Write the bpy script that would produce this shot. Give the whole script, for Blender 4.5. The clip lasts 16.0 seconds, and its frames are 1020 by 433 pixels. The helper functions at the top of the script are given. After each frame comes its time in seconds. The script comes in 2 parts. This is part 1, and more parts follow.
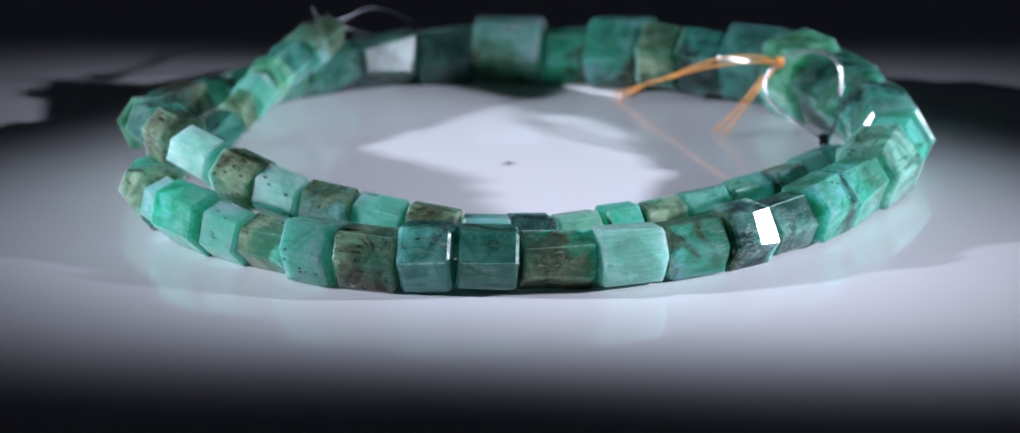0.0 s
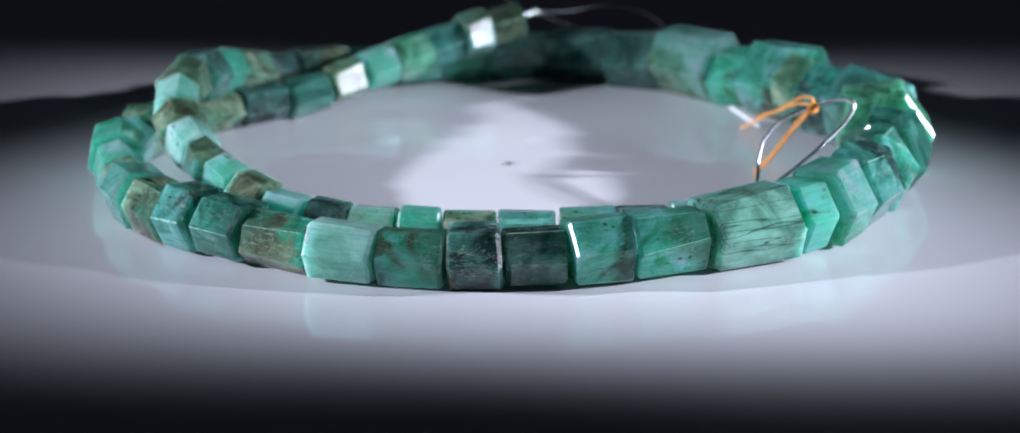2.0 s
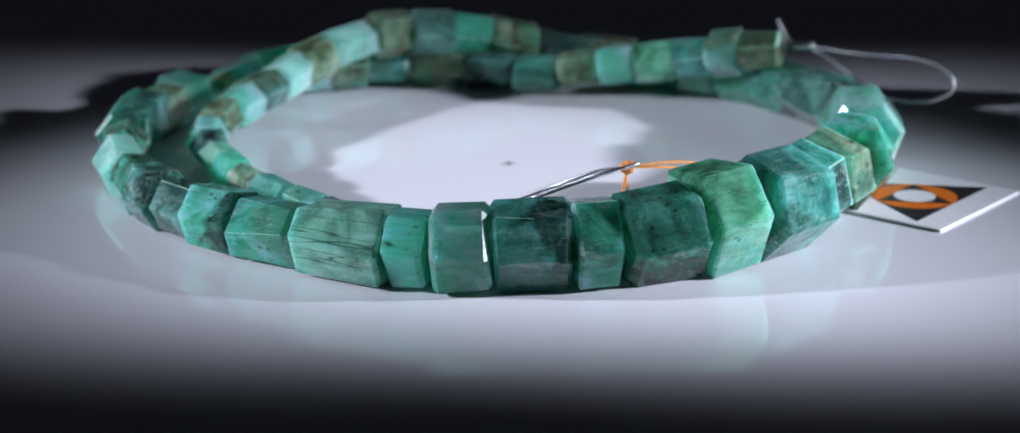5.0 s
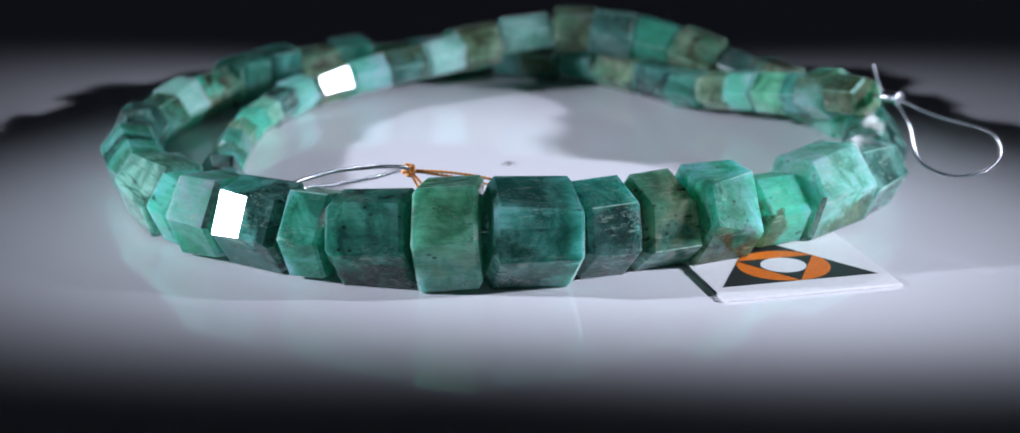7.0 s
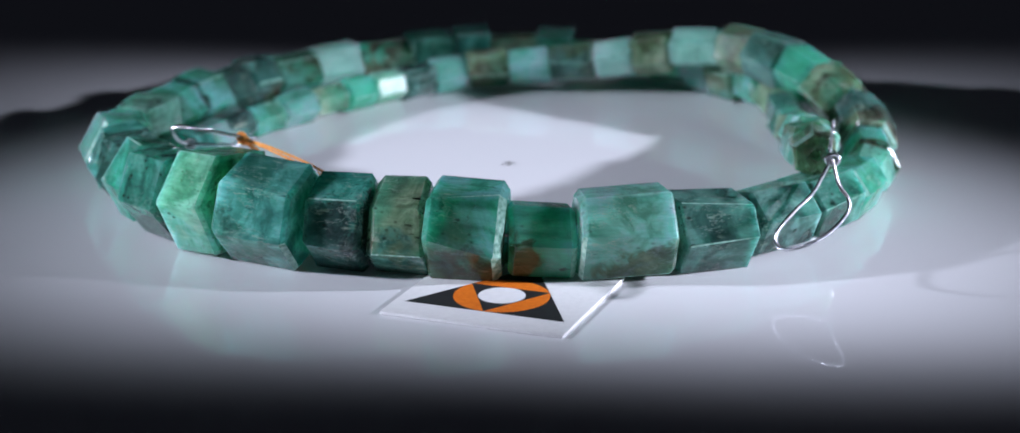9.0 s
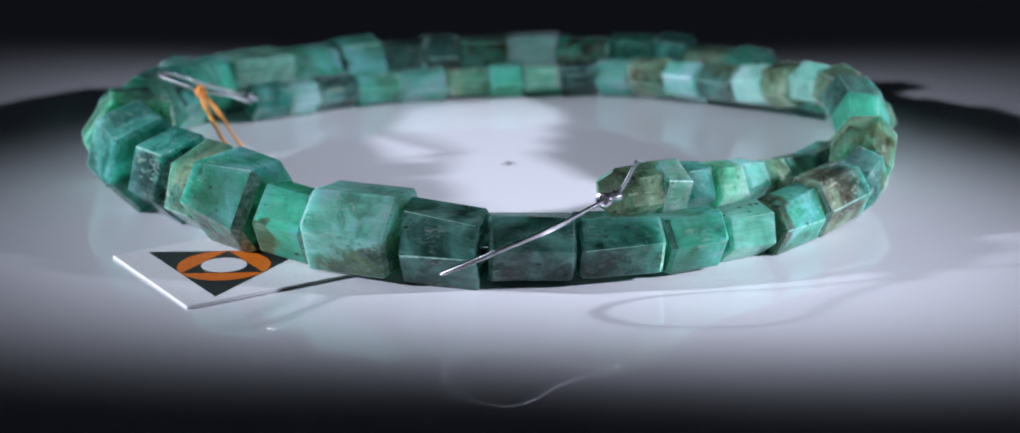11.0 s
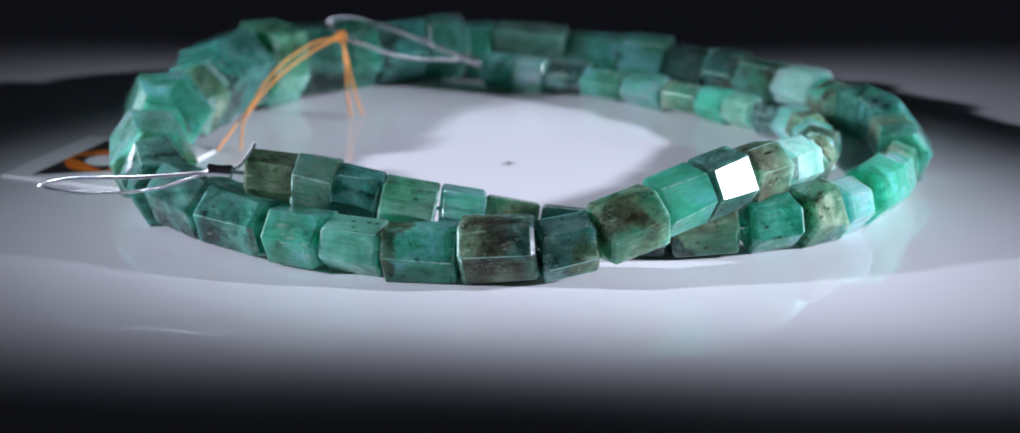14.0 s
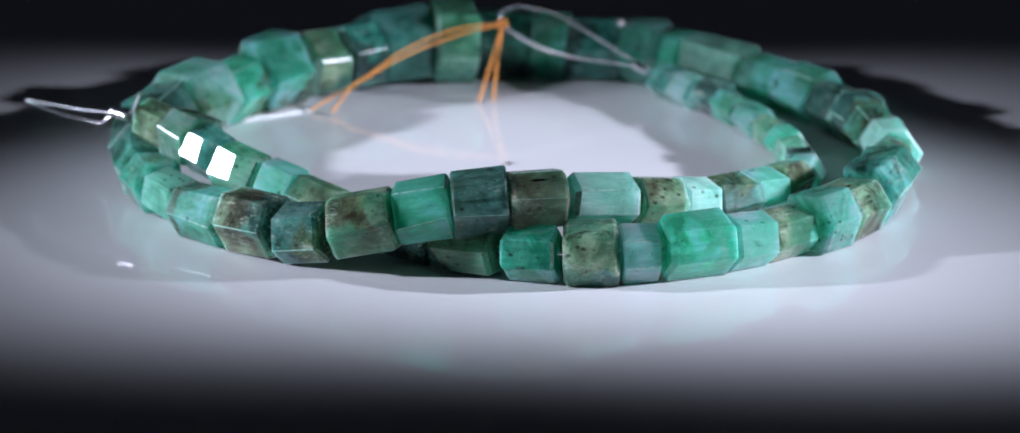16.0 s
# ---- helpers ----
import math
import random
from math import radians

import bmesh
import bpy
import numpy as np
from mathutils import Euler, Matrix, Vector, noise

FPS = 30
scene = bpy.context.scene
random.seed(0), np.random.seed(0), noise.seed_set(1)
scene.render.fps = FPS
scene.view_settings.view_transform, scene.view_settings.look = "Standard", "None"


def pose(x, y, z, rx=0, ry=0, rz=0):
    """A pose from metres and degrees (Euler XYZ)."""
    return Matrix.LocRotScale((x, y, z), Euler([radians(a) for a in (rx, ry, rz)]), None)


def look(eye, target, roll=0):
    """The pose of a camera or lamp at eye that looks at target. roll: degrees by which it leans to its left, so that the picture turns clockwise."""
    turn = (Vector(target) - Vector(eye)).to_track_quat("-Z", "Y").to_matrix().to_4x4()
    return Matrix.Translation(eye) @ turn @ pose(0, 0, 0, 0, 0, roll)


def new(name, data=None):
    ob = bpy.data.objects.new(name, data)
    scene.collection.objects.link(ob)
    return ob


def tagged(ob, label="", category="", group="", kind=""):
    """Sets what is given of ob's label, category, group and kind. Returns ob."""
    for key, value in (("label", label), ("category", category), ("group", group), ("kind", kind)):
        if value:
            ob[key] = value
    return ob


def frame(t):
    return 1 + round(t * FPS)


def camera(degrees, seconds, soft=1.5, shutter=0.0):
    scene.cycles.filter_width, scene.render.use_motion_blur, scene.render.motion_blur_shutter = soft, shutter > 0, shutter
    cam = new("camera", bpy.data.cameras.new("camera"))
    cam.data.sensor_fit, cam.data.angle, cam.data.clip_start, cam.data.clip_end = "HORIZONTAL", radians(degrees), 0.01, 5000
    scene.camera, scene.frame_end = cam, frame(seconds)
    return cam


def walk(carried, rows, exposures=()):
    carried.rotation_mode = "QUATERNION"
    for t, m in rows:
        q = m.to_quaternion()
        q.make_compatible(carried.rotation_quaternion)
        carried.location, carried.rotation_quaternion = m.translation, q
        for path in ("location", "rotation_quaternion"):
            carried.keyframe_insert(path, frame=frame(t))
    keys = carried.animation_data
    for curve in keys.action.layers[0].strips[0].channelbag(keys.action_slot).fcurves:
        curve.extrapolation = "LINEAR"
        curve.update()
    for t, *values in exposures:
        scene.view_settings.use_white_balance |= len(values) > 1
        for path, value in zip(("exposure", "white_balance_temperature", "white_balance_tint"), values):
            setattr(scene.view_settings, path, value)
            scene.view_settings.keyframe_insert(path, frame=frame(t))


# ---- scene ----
import functools

# ---- camera: stands still before a turning display ----
cam = camera(26.85, 16.0)
EYE = Vector((0, -0.25, 0.0711))
AIM = EYE + Vector((0.00105, 0.95486, -0.29705))
STAND = look(EYE, AIM, -0.197)
walk(cam, [(0, STAND), (16.0, STAND)])
cam.data.dof.use_dof = True
cam.data.dof.focus_distance = 0.213
cam.data.dof.aperture_fstop = 30

# ---- light: dark studio, one hooded lamp low on each side ----
world = bpy.data.worlds.new("world")
world.use_nodes = True
scene.world = world
world.node_tree.nodes["Background"].inputs[0].default_value = (0.64, 0.69, 1.0, 1)
world.node_tree.nodes["Background"].inputs[1].default_value = 0.008
scene.view_settings.exposure = 0.0


def studio_lamp(watts, eye, target, roll, spread, flat, soft):
    """A hooded lamp head with a flat, wide beam."""
    data = bpy.data.lights.new("studio_lamp", "SPOT")
    data.energy, data.color = watts, (0.81, 0.85, 1.04)
    data.shadow_soft_size = 0.010
    data.spot_size, data.spot_blend = radians(spread), soft
    ob = new("studio_lamp", data)
    ob.matrix_world = look(eye, target, roll) @ Matrix.Diagonal((1, flat, 1, 1))
    return ob


studio_lamp(15.5, (-0.4234, -0.0725, 0.1345), (-0.0028, -0.0122, 0.0018), -7.02, 15.9, 0.366, 0.66)
studio_lamp(20.4, (0.4257, -0.0664, 0.1304), (0.0101, -0.0145, 0.0007), 12.1, 17.0, 0.298, 0.66)


# ---- materials ----
def node(tree, kind, **inputs):
    n = tree.nodes.new(kind)
    for key, value in inputs.items():
        n.inputs[key.replace("_", " ")].default_value = value
    return n


def material(name):
    m = bpy.data.materials.new(name)
    m.use_nodes = True
    return m, m.node_tree, m.node_tree.nodes["Principled BSDF"]


def srgb(r, g, b):
    def lin(v):
        v /= 255
        return v / 12.92 if v <= 0.04045 else ((v + 0.055) / 1.055) ** 2.4
    return (lin(r), lin(g), lin(b), 1)


def ramp(tree, source, stops):
    n = tree.nodes.new("ShaderNodeValToRGB")
    while len(n.color_ramp.elements) < len(stops):
        n.color_ramp.elements.new(0.5)
    for e, (at, col) in zip(n.color_ramp.elements, stops):
        e.position, e.color = at, col
    tree.links.new(source, n.inputs[0])
    return n.outputs[0]


def mix(tree, factor, a, b):
    n = tree.nodes.new("ShaderNodeMix")
    n.data_type = "RGBA"
    tree.links.new(factor, n.inputs[0])
    for value, slot in ((a, n.inputs[6]), (b, n.inputs[7])):
        if isinstance(value, tuple):
            slot.default_value = value
        else:
            tree.links.new(value, slot)
    return n.outputs[2]


BLACK, WHITE = (0, 0, 0, 1), (1, 1, 1, 1)


def stone(name, low, mid, high, fleck, zone, flecks=0.5, veins=0.4, clear=0.1, glow=1.0, rough=0.11, lined=False, blend=None, lean=(0, 0, 0)):
    """Polished beryl in its host rock: cloudy colour, streaks along the bead, flecks, healed cracks."""
    low, mid, high, zone = (tuple(min(0.84, k * (0.82 * v * w + 0.18 * sum(c[:3]) / 3)) for v, w in zip(c, (0.95, 1.0, 1.04))) + (1,)
                            for k, c in ((1.26, low), (1.5, mid), (1.52, high), (1.38, zone)))
    m, tree, bsdf = material(name)
    link = tree.links.new
    info = tree.nodes.new("ShaderNodeObjectInfo")
    where = tree.nodes.new("ShaderNodeTexCoord")
    seed = node(tree, "ShaderNodeMath")
    seed.operation = "MULTIPLY"
    seed.inputs[1].default_value = 57.0
    link(info.outputs["Random"], seed.inputs[0])

    def spot(stretch=(1, 1, 1)):
        place = tree.nodes.new("ShaderNodeMapping")
        place.inputs["Scale"].default_value = stretch
        link(where.outputs["Object"], place.inputs["Vector"])
        return place.outputs[0]

    def field(scale, detail, rough_, stretch=(1, 1, 1), warp=0.0):
        n = node(tree, "ShaderNodeTexNoise", Scale=scale, Detail=detail, Roughness=rough_, Distortion=warp)
        n.noise_dimensions = "4D"
        link(spot(stretch), n.inputs["Vector"])
        link(seed.outputs[0], n.inputs["W"])
        return n.outputs[0]

    def times(a, b):
        n = node(tree, "ShaderNodeMath")
        n.operation = "MULTIPLY"
        link(a, n.inputs[0])
        if isinstance(b, float):
            n.inputs[1].default_value = b
        else:
            link(b, n.inputs[1])
        return n.outputs[0]

    cloud = field(200, 4, 0.62, warp=0.9)
    colour = ramp(tree, cloud, [(0.38, low), (0.5, mid), (0.62, high)])
    zones = ramp(tree, field(85, 2.5, 0.5, warp=0.5), [(0.5, BLACK), (0.6, WHITE)])
    colour = mix(tree, times(zones, 0.75), colour, zone)
    if blend:
        along = node(tree, "ShaderNodeVectorMath")
        along.operation = "DOT_PRODUCT"
        link(where.outputs["Object"], along.inputs[0])
        along.inputs[1].default_value = tuple(v * 110 for v in lean)
        share = node(tree, "ShaderNodeMath")
        share.operation = "MULTIPLY_ADD"
        link(field(210, 4, 0.6, warp=0.6), share.inputs[0])
        share.inputs[1].default_value = 1.5
        link(along.outputs["Value"], share.inputs[2])
        other = ramp(tree, field(330, 4, 0.65, warp=0.8), [(0.36, blend[0]), (0.5, blend[1]), (0.64, blend[2])])
        colour = mix(tree, ramp(tree, share.outputs[0], [(0.86, BLACK), (0.98, WHITE)]), colour, other)
    streak = ramp(tree, field(1000, 4, 0.65, (0.2, 1, 1)), [(0.45, BLACK), (0.62, WHITE)])
    colour = mix(tree, times(streak, 0.26), colour, tuple(0.45 * v for v in mid[:3]) + (1,))
    haze = ramp(tree, field(420, 5, 0.7, (0.6, 1, 1), 0.6), [(0.52, BLACK), (0.72, WHITE)])
    colour = mix(tree, times(haze, 0.3 + 0.3 * veins), colour, tuple(0.6 * v + 0.2 for v in high[:3]) + (1,))
    stain = ramp(tree, field(240, 6, 0.75, warp=1.2), [(0.66 - 0.16 * flecks, BLACK), (0.74 - 0.14 * flecks, WHITE)])
    colour = mix(tree, times(stain, 0.9), colour, fleck)
    speck = ramp(tree, field(1300, 3, 0.6, (0.22, 1, 1)), [(0.66 - 0.06 * flecks, BLACK), (0.69 - 0.06 * flecks, WHITE)])
    where_dark = ramp(tree, field(260, 3, 0.6, (1, 1, 0.9)), [(0.47, BLACK), (0.6, WHITE)])
    colour = mix(tree, times(speck, where_dark), colour, tuple(0.2 * v for v in fleck[:3]) + (1,))
    patch = ramp(tree, field(230, 3, 0.6, (1, 0.8, 1)), [(0.47, BLACK), (0.57, WHITE)])
    glint = ramp(tree, field(1500, 3, 0.6, (0.3, 1, 1)), [(0.60, BLACK), (0.66, WHITE)])
    colour = mix(tree, times(times(glint, patch), 0.9 * veins), colour, srgb(206, 220, 200))
    grain = ramp(tree, field(2600, 4, 0.7, (0.12, 1, 1)), [(0.42, BLACK), (0.6, WHITE)])
    colour = mix(tree, times(grain, 0.22), colour, tuple(0.5 * v for v in low[:3]) + (1,))
    thin = ramp(tree, field(620, 5, 0.7, (0.35, 1, 0.8), 0.5), [(0.489, BLACK), (0.5, WHITE), (0.511, BLACK)])
    colour = mix(tree, times(times(thin, patch), 0.9 * veins), colour, srgb(200, 218, 206))
    crack = ramp(tree, field(330, 4, 0.6, (0.7, 1, 1), 1.5), [(0.490, BLACK), (0.496, WHITE), (0.503, BLACK)])
    broken = ramp(tree, field(380, 2, 0.5), [(0.52, BLACK), (0.6, WHITE)])
    colour = mix(tree, times(times(crack, broken), 0.35 + 0.9 * min(flecks, 0.6)), colour, tuple(0.22 * v for v in fleck[:3]) + (1,))
    cells = node(tree, "ShaderNodeTexVoronoi", Scale=1300.0)
    cells.voronoi_dimensions = "4D"
    link(spot((0.7, 1, 1)), cells.inputs["Vector"])
    link(seed.outputs[0], cells.inputs["W"])
    pit = ramp(tree, cells.outputs["Distance"], [(0.2, WHITE), (0.34, BLACK)])
    cluster = ramp(tree, field(170, 3, 0.6), [(0.57 - 0.1 * flecks, BLACK), (0.63 - 0.1 * flecks, WHITE)])
    colour = mix(tree, times(times(pit, cluster), 0.75), colour, srgb(38, 34, 24))
    if lined:
        seam = ramp(tree, field(520, 2, 0.5, (0.06, 1, 1), 0.3), [(0.485, BLACK), (0.5, WHITE), (0.515, BLACK)])
        colour = mix(tree, times(seam, 0.85), colour, tuple(0.3 * v for v in low[:3]) + (1,))
    link(colour, bsdf.inputs["Base Color"])
    gloss = ramp(tree, field(700, 4, 0.6), [(0.35, (rough * 0.8,) * 3 + (1,)), (0.7, (rough * 1.3,) * 3 + (1,))])
    link(gloss, bsdf.inputs["Roughness"])
    polish = ramp(tree, field(900, 5, 0.7, (0.4, 1, 1)), [(0.4, (0.11,) * 3 + (1,)), (0.7, (0.24,) * 3 + (1,))])
    link(polish, bsdf.inputs["Coat Roughness"])
    bump = node(tree, "ShaderNodeBump", Strength=0.3, Distance=0.0001)
    link(field(1100, 6, 0.75, (0.25, 1, 1)), bump.inputs["Height"])
    link(bump.outputs[0], bsdf.inputs["Normal"])
    wave = node(tree, "ShaderNodeBump", Strength=0.3, Distance=0.0001)
    link(field(500, 5, 0.65, (0.5, 1, 1)), wave.inputs["Height"])
    link(wave.outputs[0], bsdf.inputs["Coat Normal"])
    bsdf.inputs["IOR"].default_value = 1.57
    wear = field(750, 6, 0.72, (0.5, 1, 1), 0.4)
    link(ramp(tree, wear, [(0.42, (0.01,) * 3 + (1,)), (0.66, (0.22,) * 3 + (1,))]), bsdf.inputs["Coat Weight"])
    link(ramp(tree, wear, [(0.4, (0.03,) * 3 + (1,)), (0.64, (0.18,) * 3 + (1,))]), bsdf.inputs["Specular IOR Level"])
    bsdf.inputs["Subsurface Weight"].default_value = glow
    bsdf.inputs["Subsurface Radius"].default_value = (0.45, 1.0, 0.85)
    bsdf.inputs["Subsurface Scale"].default_value = 0.0075
    bsdf.inputs["Transmission Weight"].default_value = min(0.7, 1.2 * clear)
    return m


PALETTE = {
    "milk": ("milky_mint_stone", srgb(104, 172, 148), srgb(122, 188, 164), srgb(140, 200, 178), srgb(110, 142, 120), srgb(134, 192, 170), 0.0, 0.2, 0.2),
    "mint": ("mint_stone", srgb(80, 196, 156), srgb(106, 212, 178), srgb(142, 220, 196), srgb(89, 138, 108), srgb(66, 178, 138), 0.2, 0.35, 0.38),
    "bright": ("bright_green_stone", srgb(20, 160, 116), srgb(40, 200, 150), srgb(84, 218, 180), srgb(48, 104, 77), srgb(70, 205, 160), 0.2, 0.35, 0.45),
    "green": ("green_stone", srgb(25, 134, 104), srgb(48, 178, 140), srgb(107, 224, 191), srgb(76, 94, 66), srgb(69, 128, 97), 0.35, 0.5, 0.48),
    "deep": ("deep_green_stone", srgb(22, 89, 73), srgb(39, 130, 106), srgb(79, 173, 147), srgb(35, 57, 46), srgb(70, 132, 116), 0.4, 0.45, 0.5),
    "teal": ("teal_stone", srgb(34, 122, 106), srgb(60, 158, 139), srgb(106, 206, 184), srgb(44, 87, 77), srgb(29, 97, 85), 0.3, 0.6, 0.5),
    "slate": ("slate_green_stone", srgb(44, 92, 83), srgb(72, 134, 120), srgb(112, 180, 162), srgb(51, 62, 54), srgb(81, 89, 71), 0.45, 0.65, 0.48),
    "glass": ("clear_green_stone", srgb(68, 166, 138), srgb(102, 204, 172), srgb(150, 222, 198), srgb(110, 139, 105), srgb(50, 173, 134), 0.3, 0.9, 0.62),
    "pale": ("pale_grey_green_stone", srgb(88, 164, 134), srgb(120, 209, 178), srgb(151, 225, 209), srgb(81, 107, 81), srgb(82, 138, 94), 0.25, 0.8, 0.48),
    "lined": ("lined_grey_green_stone", srgb(68, 120, 100), srgb(90, 150, 126), srgb(114, 176, 151), srgb(52, 78, 62), srgb(78, 132, 108), 0.2, 0.3, 0.3),
    "moss": ("moss_green_stone", srgb(44, 114, 79), srgb(70, 156, 114), srgb(107, 195, 149), srgb(76, 92, 56), srgb(136, 209, 173), 0.5, 0.4, 0.38),
    "olive": ("olive_stone", srgb(63, 84, 61), srgb(99, 127, 93), srgb(139, 165, 129), srgb(53, 50, 34), srgb(44, 132, 99), 0.55, 0.5, 0.3),
    "brown": ("brown_stone", srgb(53, 55, 42), srgb(89, 94, 71), srgb(112, 141, 105), srgb(41, 32, 22), srgb(61, 128, 99), 0.6, 0.45, 0.22),
    "dark": ("dark_stone", srgb(29, 45, 42), srgb(44, 77, 71), srgb(82, 132, 120), srgb(23, 26, 22), srgb(58, 118, 106), 0.55, 0.65, 0.32),
    "storm": ("storm_green_stone", srgb(38, 84, 74), srgb(62, 118, 104), srgb(102, 164, 146), srgb(30, 40, 36), srgb(52, 92, 82), 0.45, 0.6, 0.5),
    "haze": ("hazy_green_stone", srgb(62, 142, 114), srgb(84, 168, 138), srgb(112, 190, 162), srgb(76, 104, 82), srgb(92, 172, 142), 0.12, 0.25, 0.35),
}


@functools.lru_cache(None)
def stone_of(kind, other="", lean=(0, 0, 0)):
    """The stone of one bead, taking the colour of a second kind towards one side where it has one."""
    args = PALETTE[kind]
    return stone(*args, lined=kind == "lined", blend=PALETTE[other][1:4] if other else None, lean=lean)


LOOKS = {
    "milk": "pale milky mint bead", "mint": "mint green bead", "bright": "bright green translucent bead",
    "green": "mottled green bead", "deep": "deep dark green bead", "teal": "teal green cloudy bead",
    "slate": "grey green veined bead", "glass": "clear glassy green bead", "pale": "pale grey green bead",
    "lined": "pale grey green bead with dark seams", "moss": "moss green bead with dark pits", "olive": "olive bead with brown inclusions",
    "brown": "brown and green rocky bead", "dark": "nearly black green bead",
    "storm": "dark grey green bead with fine streaks", "haze": "hazy even green bead",
}


def steel():
    m, tree, bsdf = material("braided_steel")
    bsdf.inputs["Metallic"].default_value = 1.0
    where = tree.nodes.new("ShaderNodeTexCoord")
    n = node(tree, "ShaderNodeTexNoise", Scale=1200.0, Detail=3.0)
    tree.links.new(where.outputs["Object"], n.inputs["Vector"])
    tree.links.new(ramp(tree, n.outputs[0], [(0.3, srgb(206, 208, 212)), (0.7, srgb(240, 242, 246))]), bsdf.inputs["Base Color"])
    bsdf.inputs["Roughness"].default_value = 0.23
    return m


def dyed_thread():
    m, tree, bsdf = material("orange_thread")
    where = tree.nodes.new("ShaderNodeTexCoord")
    n = node(tree, "ShaderNodeTexNoise", Scale=2500.0, Detail=4.0)
    tree.links.new(where.outputs["Object"], n.inputs["Vector"])
    tree.links.new(ramp(tree, n.outputs[0], [(0.3, srgb(236, 138, 36)), (0.7, srgb(255, 184, 84))]), bsdf.inputs["Base Color"])
    bsdf.inputs["Roughness"].default_value = 0.6
    bsdf.inputs["Sheen Weight"].default_value = 0.3
    return m


def printed(name, dark, light, rough):
    m, tree, bsdf = material(name)
    where = tree.nodes.new("ShaderNodeTexCoord")
    n = node(tree, "ShaderNodeTexNoise", Scale=1800.0, Detail=6.0)
    tree.links.new(where.outputs["Object"], n.inputs["Vector"])
    tree.links.new(ramp(tree, n.outputs[0], [(0.3, dark), (0.7, light)]), bsdf.inputs["Base Color"])
    bsdf.inputs["Roughness"].default_value = rough
    return m


def gloss_white():
    m, tree, bsdf = material("glossy_white_acrylic")
    where = tree.nodes.new("ShaderNodeTexCoord")
    link = tree.links.new
    n = node(tree, "ShaderNodeTexNoise", Scale=14.0, Detail=4.0)
    link(where.outputs["Object"], n.inputs["Vector"])
    link(ramp(tree, n.outputs[0], [(0.3, (0.76, 0.77, 0.79, 1)), (0.7, (0.80, 0.80, 0.82, 1))]), bsdf.inputs["Base Color"])
    fine = node(tree, "ShaderNodeTexNoise", Scale=180.0, Detail=6.0)
    link(where.outputs["Object"], fine.inputs["Vector"])
    link(ramp(tree, fine.outputs[0], [(0.35, (0.012, 0.012, 0.012, 1)), (0.75, (0.03, 0.03, 0.03, 1))]), bsdf.inputs["Roughness"])
    bsdf.inputs["IOR"].default_value = 1.66
    return m


# pale worn bevels; the glint along facet edges is put into this colour too
WORN_GLINT = printed("worn_glint_edge", srgb(74, 128, 108), srgb(168, 206, 192), 0.22)
STEEL, ORANGE = steel(), dyed_thread()
CARD, INK, INK_ORANGE = (printed("white_card", (0.78, 0.78, 0.78, 1), (0.84, 0.84, 0.84, 1), 0.45),
                         printed("black_ink", (0.012, 0.012, 0.013, 1), (0.022, 0.022, 0.024, 1), 0.5),
                         printed("orange_ink", srgb(214, 104, 18), srgb(232, 124, 30), 0.5))
ACRYLIC = gloss_white()
DUST = printed("grey_dust", (0.05, 0.05, 0.05, 1), (0.16, 0.16, 0.15, 1), 0.9)


# ---- building ----
def part(name, bm, mat, parent=None, label=""):
    me = bpy.data.meshes.new(name)
    bm.normal_update()
    bm.to_mesh(me)
    bm.free()
    me.materials.append(mat)
    ob = new(name, me)
    ob.parent = parent
    return tagged(ob, label) if label else ob


def smooth_path(points, steps, closed=False):
    """Catmull-Rom through the points."""
    p = [Vector(q) for q in points]
    n, out = len(p), []
    for i in range(n if closed else n - 1):
        if closed:
            a, b, c, d = p[i - 1], p[i], p[(i + 1) % n], p[(i + 2) % n]
        else:
            a, b, c, d = p[max(i - 1, 0)], p[i], p[i + 1], p[min(i + 2, n - 1)]
        for k in range(steps):
            t = k / steps
            out.append(0.5 * (2 * b + (c - a) * t + (2 * a - 5 * b + 4 * c - d) * t * t + (3 * b - a - 3 * c + d) * t ** 3))
    if not closed:
        out.append(p[-1].copy())
    return out


def frames_along(path):
    side = Vector((0.3, 0.2, 1))
    for i, p in enumerate(path):
        way = (path[min(i + 1, len(path) - 1)] - path[max(i - 1, 0)]).normalized()
        side = (side - way * side.dot(way)).normalized()
        yield p, side, way.cross(side)


def cable(bm, path, radius, strands=3, pitch=0.0012, sides=6, fuzz=0.0):
    """A cord of twisted strands along a path, in metres."""
    rails = list(frames_along(path))
    length = [0.0]
    for a, b in zip(path, path[1:]):
        length.append(length[-1] + (b - a).length)
    thick = radius * (0.48 if strands == 2 else 0.42 if strands == 3 else 0.37 if strands > 1 else 1.0)
    off = radius - thick if strands > 1 else 0.0
    for s in range(strands):
        rings = []
        for (p, u, v), run in zip(rails, length):
            a = math.tau * (s / strands + run / pitch)
            wob = 1 + fuzz * noise.noise(p * 2500 + Vector((s, 0, 0)))
            c = p + (u * math.cos(a) + v * math.sin(a)) * off
            rings.append([bm.verts.new(c + (u * math.cos(b) + v * math.sin(b)) * thick * wob)
                          for b in (math.tau * k / sides for k in range(sides))])
        for r0, r1 in zip(rings, rings[1:]):
            for k in range(sides):
                f = bm.faces.new((r0[k], r0[(k + 1) % sides], r1[(k + 1) % sides], r1[k]))
                f.smooth = True
        bm.faces.new(rings[0][::-1])
        bm.faces.new(rings[-1])


def mm(points):
    return [Vector(p) / 1000 for p in points]


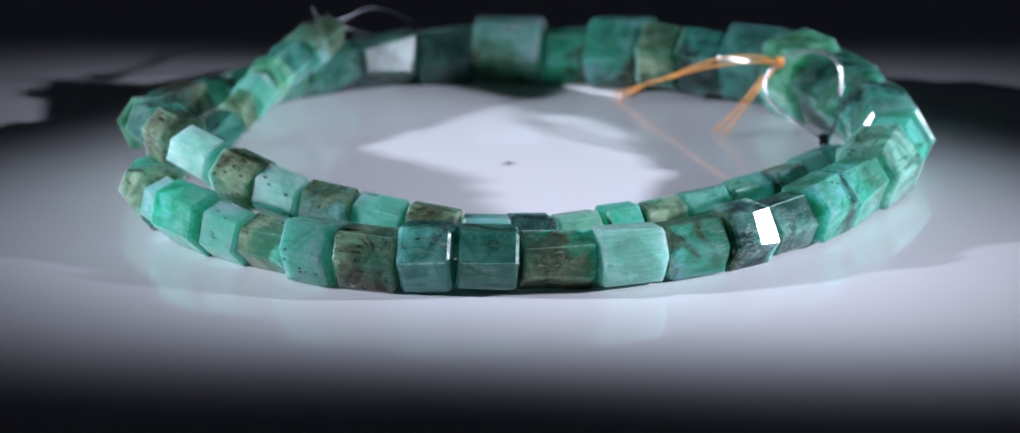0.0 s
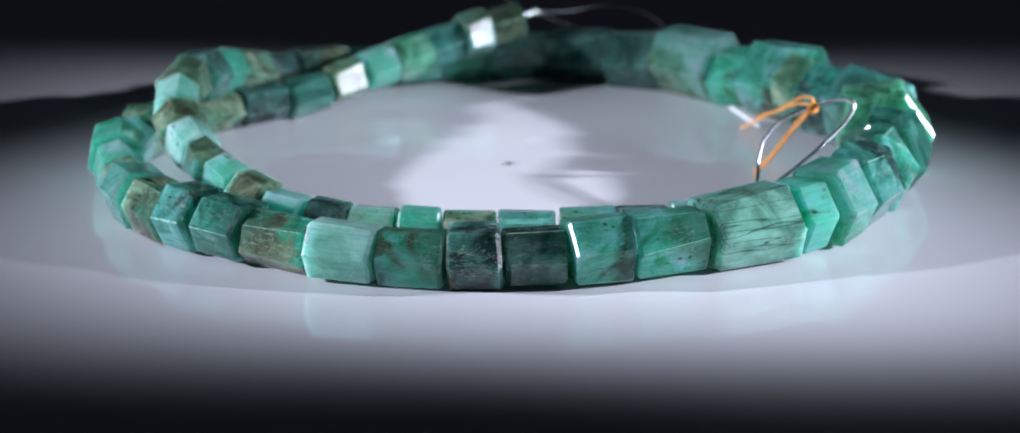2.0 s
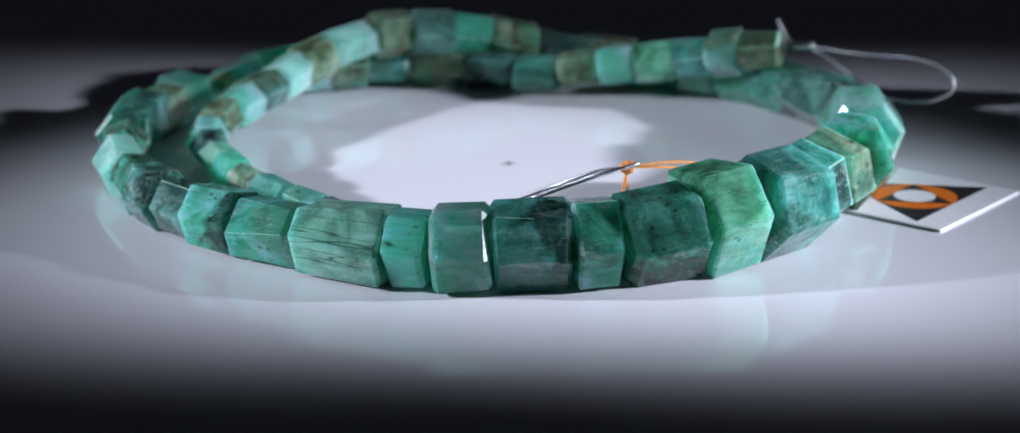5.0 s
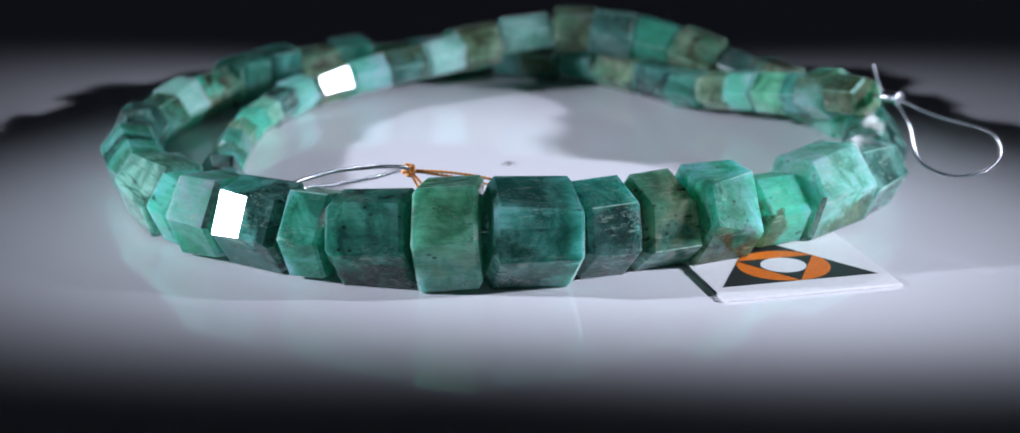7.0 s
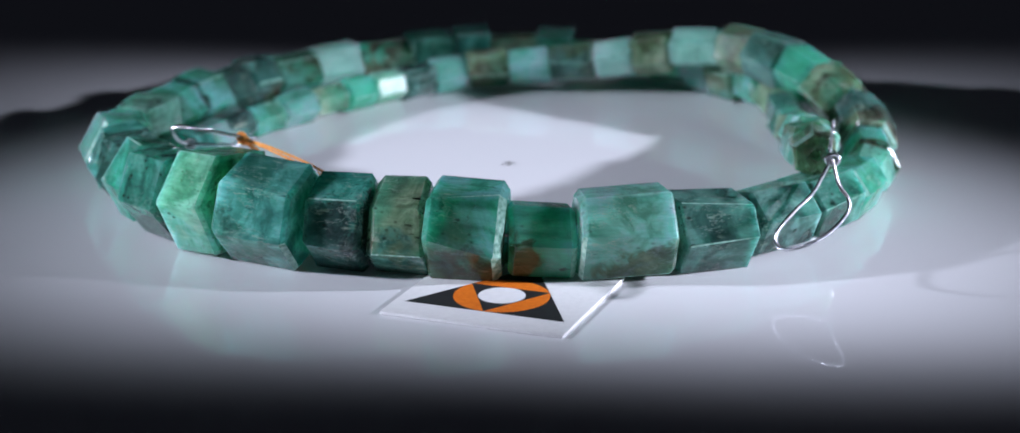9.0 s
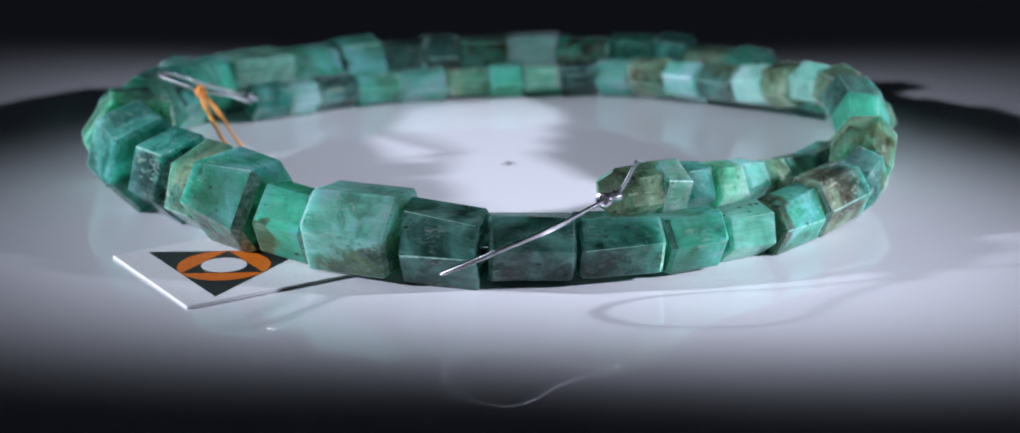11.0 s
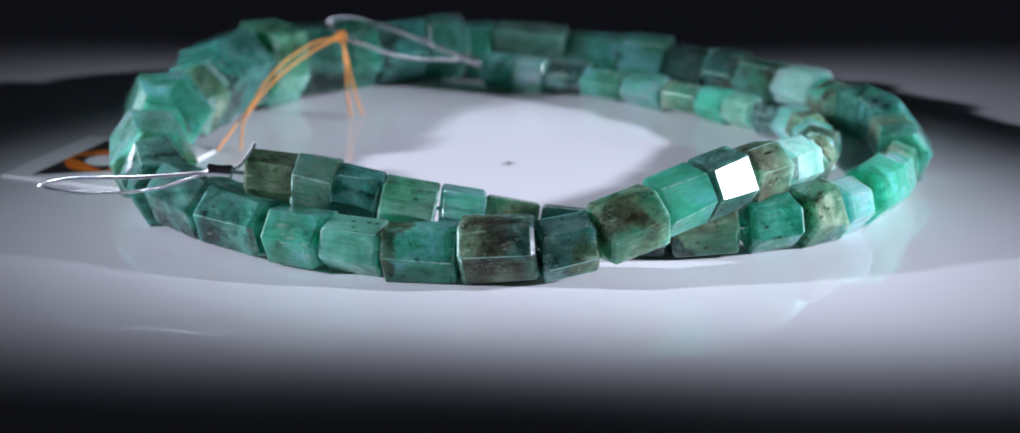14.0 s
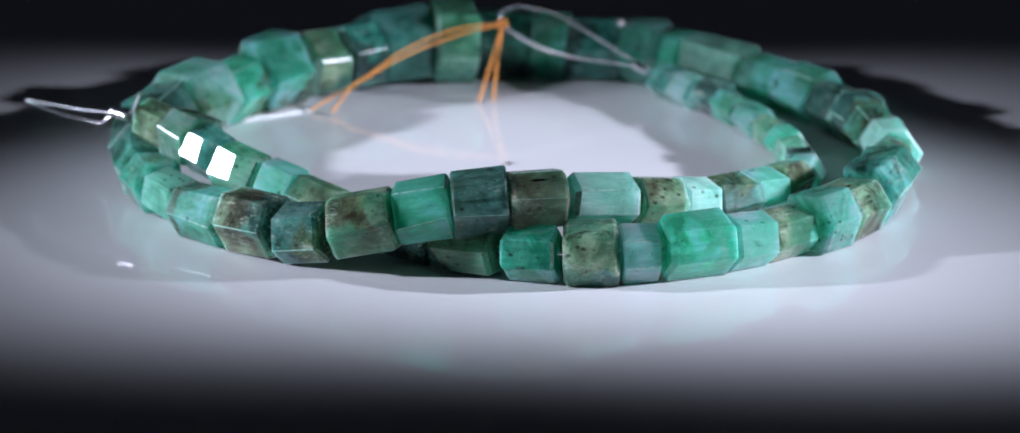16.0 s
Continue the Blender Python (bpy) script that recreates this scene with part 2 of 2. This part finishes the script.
def resample(path, step):
    out, left = [path[0]], step
    for a, b in zip(path, path[1:]):
        d = (b - a).length
        while d >= left > 0:
            a = a.lerp(b, left / d)
            d = (b - a).length
            out.append(a)
            left = step
        left -= d
    return out


# ---- the setting: glossy white display surface ----
def surface():
    bm = bmesh.new()
    bmesh.ops.create_circle(bm, cap_ends=True, segments=128, radius=0.52)
    top = list(bm.faces)
    made = bmesh.ops.extrude_face_region(bm, geom=top)
    for v in made["geom"]:
        if isinstance(v, bmesh.types.BMVert):
            v.co.z -= 0.006
    bmesh.ops.recalc_face_normals(bm, faces=bm.faces)
    ob = part("table", bm, ACRYLIC)
    return tagged(ob, "glossy white acrylic display surface reflecting the beads", "table", kind="structure")


surface()


def dust_speck():
    bm = bmesh.new()
    bmesh.ops.create_icosphere(bm, subdivisions=2, radius=0.00042)
    for v in bm.verts:
        v.co *= 1 + 0.5 * noise.noise(v.co * 4000)
        v.co.z = max(v.co.z * 0.4, -0.0001) + 0.0001
    ob = part("dust_speck", bm, DUST)
    ob.location = (0.0002, 0.0, 0)
    return tagged(ob, "tiny dark grey speck lying on the white surface", "speck")


dust_speck()

# ---- the necklace: kind of stone, bearing in degrees, then radius, height, length and thickness in millimetres ----
INNER_TURN = [
    ("teal", -160.5, 38.3, 2.5, 4.8, 4.8),
    ("pale", -166.8, 36.6, 2.4, 4.3, 4.6),
    ("dark", -175.0, 35.8, 2.4, 5.6, 4.6),
    ("green", 175.5, 33.9, 2.3, 5.8, 4.5),
    ("glass", 164.5, 33.3, 2.3, 6.1, 4.5),
    ("olive", 154.0, 33.3, 2.2, 5.6, 4.3),
    ("bright", 145.0, 33.8, 2.2, 4.6, 4.3),
    ("moss", 136.5, 34.6, 2.2, 5.0, 4.4),
    ("dark", 128.5, 35.8, 2.3, 4.8, 4.4),
    ("mint", 120.8, 36.9, 2.6, 4.8, 4.8),
    ("brown", 112.3, 37.0, 3.2, 5.5, 5.3),
    ("mint", 103.3, 36.8, 3.6, 5.6, 5.5),
    ("slate", 94.2, 37.2, 4.2, 5.8, 5.5),
    ("milk", 85.3, 38.0, 5.0, 5.4, 5.7),
]
CROSSING = [
    ("olive", 77.5, 39.1, 6.0, 5.4, 5.9),
    ("milk", 68.1, 40.2, 7.4, 7.4, 5.8),
    ("brown", 58.6, 41.0, 8.0, 5.8, 6.4),
    ("slate", 50.8, 41.4, 7.7, 5.8, 6.6),
    ("bright", 43.0, 42.2, 6.9, 5.9, 6.2),
    ("olive", 34.8, 43.3, 5.4, 6.9, 6.6),
    ("dark", 26.3, 44.2, 3.8, 5.9, 6.4),
    ("brown", 17.4, 43.6, 3.4, 7.8, 6.7),
    ("green", 7.1, 43.6, 2.9, 7.7, 5.8),
    ("haze", -2.2, 43.7, 3.0, 6.2, 6.0),
    ("green", -10.8, 44.0, 3.1, 6.7, 6.2),
    ("deep", -21.1, 43.8, 3.4, 8.7, 6.7),
    ("storm", -32.7, 44.0, 3.7, 8.9, 7.4),
    ("storm", -43.9, 43.8, 4.0, 8.1, 8.0),
]
LARGE_BEADS = [
    ("pale", -56.0, 42.6, 4.5, 9.7, 9.0),
    ("bright", -67.3, 42.0, 4.0, 6.8, 8.0),
    ("green", -77.2, 42.1, 5.0, 7.6, 10.0),
    ("olive", -86.8, 41.6, 5.0, 6.2, 10.0),
    ("dark", -95.5, 42.4, 5.0, 6.3, 10.0),
    ("teal", -105.5, 44.4, 5.6, 8.8, 11.2),
    ("moss", -115.5, 44.6, 5.5, 6.4, 11.0),
    ("deep", -125.1, 45.2, 4.7, 8.4, 9.4),
    ("green", -133.5, 45.2, 4.6, 4.7, 9.2),
    ("teal", -141.5, 45.7, 4.5, 7.9, 9.1),
    ("glass", -150.2, 46.0, 4.4, 5.9, 8.8),
    ("bright", -156.5, 45.8, 3.9, 3.9, 7.7),
    ("lined", -165.7, 45.0, 3.9, 10.3, 7.8),
]
OUTER_TURN = [
    ("green", -177.7, 44.4, 3.4, 8.2, 6.7),
    ("green", 172.8, 44.5, 3.5, 6.5, 7.0),
    ("storm", 164.4, 44.6, 3.0, 6.4, 6.0),
    ("dark", 156.8, 45.4, 3.2, 5.4, 6.4),
    ("green", 148.8, 45.2, 2.9, 7.0, 5.8),
    ("milk", 139.8, 45.9, 3.1, 7.1, 6.3),
    ("brown", 130.5, 46.0, 3.0, 7.6, 6.1),
    ("deep", 121.9, 46.5, 3.3, 6.2, 6.6),
    ("teal", 114.7, 46.9, 3.5, 5.3, 6.9),
    ("brown", 107.2, 46.9, 3.0, 6.7, 6.0),
    ("glass", 100.0, 47.3, 3.3, 5.1, 6.6),
    ("olive", 93.2, 46.5, 2.8, 5.8, 5.6),
    ("mint", 86.4, 46.6, 3.0, 5.2, 6.0),
]
LOOSE_END = [
    ("bright", 78.6, 46.6, 3.5, 7.3, 7.0),
    ("mint", 71.5, 45.8, 3.1, 3.9, 6.2),
    ("olive", 65.4, 45.0, 3.2, 5.6, 6.4),
    ("green", 57.9, 43.8, 3.0, 5.6, 6.0),
    ("olive", 48.8, 40.8, 2.6, 7.4, 5.0),
    ("dark", 38.8, 38.0, 2.6, 6.8, 5.0),
    ("deep", 28.6, 35.8, 2.9, 5.9, 5.0),
    ("olive", 19.0, 35.2, 3.9, 5.6, 5.0),
    ("mint", 10.6, 35.4, 4.8, 4.7, 4.9),
    ("moss", 2.2, 36.8, 5.7, 5.8, 5.3),
    ("teal", -5.9, 38.1, 6.7, 5.2, 5.6),
    ("pale", -12.2, 39.4, 7.7, 4.2, 6.3),
    ("olive", -18.0, 41.6, 8.3, 5.6, 5.6),
]
STRAND = INNER_TURN + CROSSING + LARGE_BEADS + OUTER_TURN + LOOSE_END
CENTRES = [Vector((r * math.cos(radians(a)), r * math.sin(radians(a)), z)) / 1000 for _, a, r, z, _, _ in STRAND]


# beads, counted along the strand, that take a second stone's colour, and towards which side
BLENDS = {
    10: ("olive", (0.5, 0, 0.5)), 14: ("brown", (0.3, 0, 0.5)), 12: ("olive", (0, 0, 1)), 19: ("brown", (0.3, 0, 0.6)), 20: ("olive", (-0.6, 0, -0.6)), 21: ("dark", (-0.8, 0, 0.5)), 22: ("brown", (0.8, 0, 0.1)),
    25: ("dark", (0.6, 0, -0.5)), 26: ("dark", (0, 0, -0.8)), 28: ("olive", (-0.5, 0, -0.8)), 29: ("olive", (0.9, 0, -0.3)), 30: ("brown", (0.2, 0, -0.9)),
    # bead 35: shade under its lit top is put into the colour, darker downwards
    31: ("slate", (0, 0, -0.7)), 32: ("teal", (0.2, 0, 0.8)), 33: ("slate", (0.5, 0, -0.6)), 34: ("pale", (0, 0, -0.8)), 35: ("dark", (-0.2, 0, -1.0)),
    37: ("dark", (-0.7, 0, 0.3)), 38: ("bright", (0.4, 0, -0.5)), 41: ("bright", (0.3, 0, -0.8)), 42: ("dark", (-0.8, 0, -0.4)), 44: ("brown", (0.7, 0, -0.5)),
    45: ("brown", (0.5, 0, 0.6)), 47: ("green", (-0.4, 0, 0.8)), 49: ("dark", (0.2, 0, 0.7)), 52: ("mint", (-0.9, 0, 0)), 54: ("mint", (-0.8, 0, 0.3)),
    56: ("slate", (-0.5, 0, -0.6)), 57: ("green", (-0.6, 0, 0.5)), 58: ("dark", (0.6, 0, -0.4)), 65: ("olive", (0, 0, 0.8)), 66: ("brown", (0.6, 0, -0.3)),
}
# the side on which each of these was ground: its angle about the strand from straight outward, its slope along the strand, in degrees
GROUND = {
    7: (166, 2), 10: (162, 3), 12: (16, 12), 16: (167, 4), 17: (23, -6), 18: (26, 7), 21: (30, 4), 22: (30, -6), 26: (162, 14),
    27: (27, 6), 30: (26, -17), 35: (24, 3), 37: (25, 8), 38: (31, -7), 44: (25, 8), 56: (24, -17),
    61: (167, 9), 62: (30, 1), 63: (24, 3), 64: (24, -2), 65: (168, 13),
}


# a second flat ground beside the first on the same side
REGROUND = {37: (25, -6), 44: (25, -5), 63: (25, -10), 64: (26, -14)}


def bead_mesh(length, thick, ground, again, rng):
    """A hexagonal crystal prism cut by flat planes: six sides, two ends, narrow worn bevels, a drilled hole; its axis is x."""
    bm = bmesh.new()
    bmesh.ops.create_cube(bm, size=4 * max(length, thick))
    rim = rng.choice(((0.015, 0.035), (0.025, 0.055), (0.03, 0.06)))
    first, slope = ground or (rng.choice((rng.uniform(9, 15), rng.uniform(34, 41))), rng.uniform(-4, 4))

    def cut(normal, reach, slot=0):
        normal = normal.normalized()
        done = bmesh.ops.bisect_plane(bm, geom=bm.verts[:] + bm.edges[:] + bm.faces[:], plane_co=normal * reach, plane_no=normal, clear_outer=True)
        edges = [e for e in done["geom_cut"] if isinstance(e, bmesh.types.BMEdge)]
        if len(edges) > 2:
            for f in bmesh.ops.contextual_create(bm, geom=edges)["faces"]:
                f.material_index = slot

    sides = []
    for k in range(6):
        turn = first + 60 * k + (rng.uniform(-5, 5) if k else 0)
        while k and (152 < turn % 360 < 171 or 16 < turn % 360 < 34):
            turn += rng.uniform(-9, 9)
        a = radians(turn)
        tip = radians(slope if k == 0 else rng.uniform(-3, 3))
        sides.append(Vector((math.sin(tip), math.cos(tip) * math.cos(a), math.cos(tip) * math.sin(a))))
    reach = [thick * 0.5 * (1 + rng.uniform(-0.05, 0.04)) for _ in sides]
    for n, r in zip(sides, reach):
        cut(n, r)
    if again:
        a, tip = radians(again[0]), radians(again[1])
        cut(Vector((math.sin(tip), math.cos(tip) * math.cos(a), math.cos(tip) * math.sin(a))), reach[0])
    ends = [Vector((e, rng.uniform(-0.06, 0.06), rng.uniform(-0.06, 0.06))) for e in (-1, 1)]
    for n in ends:
        cut(n, length / 2)
    high, low = max(v.co.z for v in bm.verts), min(v.co.z for v in bm.verts)
    fit = thick / (high - low)
    for v in bm.verts:
        v.co.y, v.co.z = v.co.y * fit, (v.co.z - (high + low) / 2) * fit

    def bevel(n, width, slot):
        n = n.normalized()
        cut(n, max(v.co.dot(n) for v in bm.verts) - width, slot)
    for k in range(6):
        bevel(sides[k] + sides[k - 1], thick * rng.uniform(0.002, 0.009), 1 if rng.random() < 0.3 else 0)
    for end in ends:
        for n in sides:
            bevel(n * rng.uniform(0.8, 1.1) + end, thick * rng.uniform(*rim), 1 if rng.random() < 0.1 else 0)
    bmesh.ops.recalc_face_normals(bm, faces=bm.faces)
    for end in ends:
        bm.normal_update()
        cap = max((f for f in bm.faces if f.normal.dot(end) > 0.9), key=lambda f: f.calc_area())
        span = min((e.verts[0].co + e.verts[1].co).yz.length / 2 for e in cap.edges)
        bmesh.ops.inset_individual(bm, faces=[cap], thickness=min(thick * 0.36, span * 0.8))
        bmesh.ops.inset_individual(bm, faces=[cap], thickness=thick * 0.01, depth=-0.0008)
    bmesh.ops.recalc_face_normals(bm, faces=bm.faces)
    return bm


def necklace():
    rng = random.Random(11)
    thing = tagged(new("necklace"), "graduated strand of faceted green stone beads coiled on white", "necklace")
    last = len(STRAND) - 1
    for i, (kind, _, _, _, length, thick) in enumerate(STRAND):
        way = (CENTRES[min(i + 1, last)] - CENTRES[max(i - 1, 0)]).normalized()
        flat = Vector((0, 0, 1)) - way * way.z
        up = flat.normalized()
        side = up.cross(way)
        turn = Matrix((way, side, up)).transposed().to_4x4()
        bead = part("bead", bead_mesh(length / 1000, thick / 1000, GROUND.get(i), REGROUND.get(i), rng), stone_of(kind, *BLENDS.get(i, ())), thing, LOOKS[kind])
        bead.data.materials.append(WORN_GLINT)
        bead.matrix_basis = Matrix.Translation(CENTRES[i]) @ turn
    return thing


NECKLACE = necklace()


def crimp(at, way, long, radius, parent):
    """A pressed metal sleeve with flared, hollow ends."""
    bm = bmesh.new()
    rings = []
    for x, r in ((-0.5, 0.62), (-0.5, 0.98), (-0.42, 1.06), (-0.25, 0.96), (0.0, 0.9), (0.25, 0.96), (0.42, 1.06), (0.5, 0.98), (0.5, 0.62)):
        rings.append([bm.verts.new((x * long, radius * r * math.cos(b) * 1.12, radius * r * math.sin(b) * 0.9)) for b in (math.tau * k / 14 for k in range(14))])
    for r0, r1 in zip(rings, rings[1:] + rings[:1]):
        for k in range(14):
            bm.faces.new((r0[k], r0[(k + 1) % 14], r1[(k + 1) % 14], r1[k])).smooth = True
    bmesh.ops.recalc_face_normals(bm, faces=bm.faces)
    ob = part("crimp", bm, STEEL, parent, "bright steel crimp sleeve")
    ob.matrix_basis = Matrix.Translation(Vector(at) / 1000) @ Vector(way).to_track_quat("X", "Z").to_matrix().to_4x4()
    return ob


def wire(points, parent, name="wire_loop"):
    bm = bmesh.new()
    cable(bm, resample(smooth_path(mm(points), 40), 0.00008), 0.00024, 3, 0.0011)
    return part(name, bm, STEEL, parent, "twisted steel beading wire loop")


def string_core(parent):
    bm = bmesh.new()
    cable(bm, smooth_path(CENTRES, 6), 0.00022, 1, sides=8)
    return part("stringing_wire", bm, STEEL, parent, "steel wire running through the beads")


string_core(NECKLACE)
# free end: loop, sleeve and cut tail
wire([(41.1, -15.2, 8.8), (42.2, -17.6, 9.1), (43.0, -20.2, 8.9), (43.8, -23.2, 8.6), (44.7, -26.2, 8.4), (46.2, -30.2, 8.4), (46.7, -33.8, 8.1),
      (45.5, -37.2, 6.9), (43.0, -38.4, 5.6), (40.6, -36.4, 4.6), (39.4, -33.0, 4.6), (39.5, -29.8, 5.0), (40.4, -26.8, 5.9), (41.5, -24.0, 6.9), (42.1, -20.6, 8.3), (42.2, -18.0, 9.0),
      (41.8, -15.9, 9.6), (41.7, -14.7, 10.9), (41.7, -13.8, 12.3)], NECKLACE)
crimp((42.2, -17.7, 9.1), (0.75, -2.1, 0.15), 0.0026, 0.0008, NECKLACE)
# tied end: loop, sleeve
wire([(-35.4, -14.2, 3.0), (-34.1, -16.6, 4.1), (-30.6, -18.8, 4.9), (-26.2, -21.0, 5.8), (-22.7, -23.6, 7.0), (-20.9, -26.6, 8.4), (-20.8, -30.2, 9.5),
      (-22.6, -32.8, 10.6), (-25.6, -33.0, 10.9), (-28.8, -30.8, 10.2), (-31.0, -27.2, 8.6), (-33.0, -22.4, 6.4), (-34.2, -18.6, 4.8), (-34.1, -16.9, 4.2)], NECKLACE)
crimp((-34.1, -16.6, 4.1), (1.1, -2.3, 1.0), 0.0022, 0.0007, NECKLACE)


def thread(points, parent):
    bm = bmesh.new()
    cable(bm, resample(smooth_path(mm(points), 30), 0.00022), 0.00019, 2, 0.0010, 6, 0.25)
    return part("thread", bm, ORANGE, parent, "orange cotton thread end")


def knot(at, parent):
    bm = bmesh.new()
    for k, (tilt, size) in enumerate(((0.2, 0.62), (1.3, 0.56), (2.2, 0.66), (0.8, 0.5))):
        ring = []
        for j in range(29):
            a = math.tau * j / 28
            q = Vector((math.cos(a), math.sin(a) * 0.8, 0.35 * math.sin(2 * a + k))) * size / 1000
            ring.append(Matrix.Rotation(tilt, 3, Vector((0.4, 1, 0.3 * k))) @ q + Vector((0, 0, 0.00012 * (k - 1.5))))
        cable(bm, ring, 0.00022, 2, 0.0011, 6, 0.2)
    ob = part("knot", bm, ORANGE, parent, "small orange thread knot")
    ob.location = Vector(at) / 1000
    return ob


knot((-20.8, -30.3, 9.4), NECKLACE)
thread([(-20.8, -30.3, 9.4), (-16.5, -32.4, 9.3), (-11.0, -33.9, 8.1), (-6.2, -34.8, 6.2), (-2.6, -34.9, 4.4), (2.4, -35.4, 2.2), (6.9, -35.6, 0.35)], NECKLACE)
thread([(-20.8, -30.3, 9.4), (-16.0, -32.0, 8.6), (-10.0, -33.6, 7.0), (-5.4, -34.4, 5.4), (-2.6, -34.7, 4.2), (0.8, -34.6, 3.0), (3.0, -34.0, 1.4), (4.9, -33.3, 0.3)], NECKLACE)
thread([(-20.8, -30.3, 9.4), (-19.2, -29.2, 7.6), (-17.2, -28.2, 4.6), (-15.4, -27.2, 2.0), (-13.9, -26.3, 0.3)], NECKLACE)
thread([(-20.8, -30.3, 9.4), (-19.4, -29.0, 7.0), (-17.8, -27.6, 4.0), (-16.6, -26.4, 1.8), (-15.8, -25.4, 0.3)], NECKLACE)


# ---- the card tag under the large beads ----
def tag():
    thing = tagged(new("card_tag"), "small square white card tag printed with a triangle", "tag")
    turn = pose(0.01475, -0.0461, 0, 0, 0, -3.6)
    bm = bmesh.new()
    bmesh.ops.create_cube(bm, size=1)
    for v in bm.verts:
        v.co = Vector((v.co.x * 0.0191, v.co.y * 0.0184, (v.co.z + 0.5) * 0.00032))
    bmesh.ops.bevel(bm, geom=list(bm.edges), offset=0.00006, segments=1, affect="EDGES")
    board = part("card", bm, CARD, thing)
    board.matrix_basis = turn

    def print_on(name, outline, z, mat, label):
        bm = bmesh.new()
        low = [bm.verts.new((x, y, z - 0.000012)) for x, y in outline]
        high = [bm.verts.new((x, y, z)) for x, y in outline]
        bm.faces.new(high)
        for k in range(len(low)):
            j = (k + 1) % len(low)
            bm.faces.new((low[k], low[j], high[j], high[k]))
        bmesh.ops.recalc_face_normals(bm, faces=bm.faces)
        ob = part(name, bm, mat, board, label)
        return ob

    def polygon(n, r, start):
        return [(r * math.cos(radians(start) + math.tau * k / n), r * math.sin(radians(start) + math.tau * k / n) - 0.0008) for k in range(n)]

    top = 0.00032
    print_on("printed_triangle", polygon(3, 0.0097, 90), top + 0.00002, INK, "black printed triangle")
    print_on("printed_ring", polygon(64, 0.00485, 0), top + 0.00004, INK_ORANGE, "orange printed disc")
    print_on("printed_triangle", polygon(3, 0.00485, -90), top + 0.00006, INK, "black inverted printed triangle")
    print_on("printed_dot", polygon(48, 0.00238, 0), top + 0.00008, CARD, "white printed dot")
    return thing


TAG = tag()


# ---- the turning of the display ----
def motions():
    def turned(t):
        s = t - 8.0
        return -(18.131 * s - 0.00658 * s * s)
    rows = [(t, pose(0, 0, 0, 0, 0, turned(t))) for t in range(17)]
    walk(NECKLACE, rows)
    walk(TAG, rows)


motions()
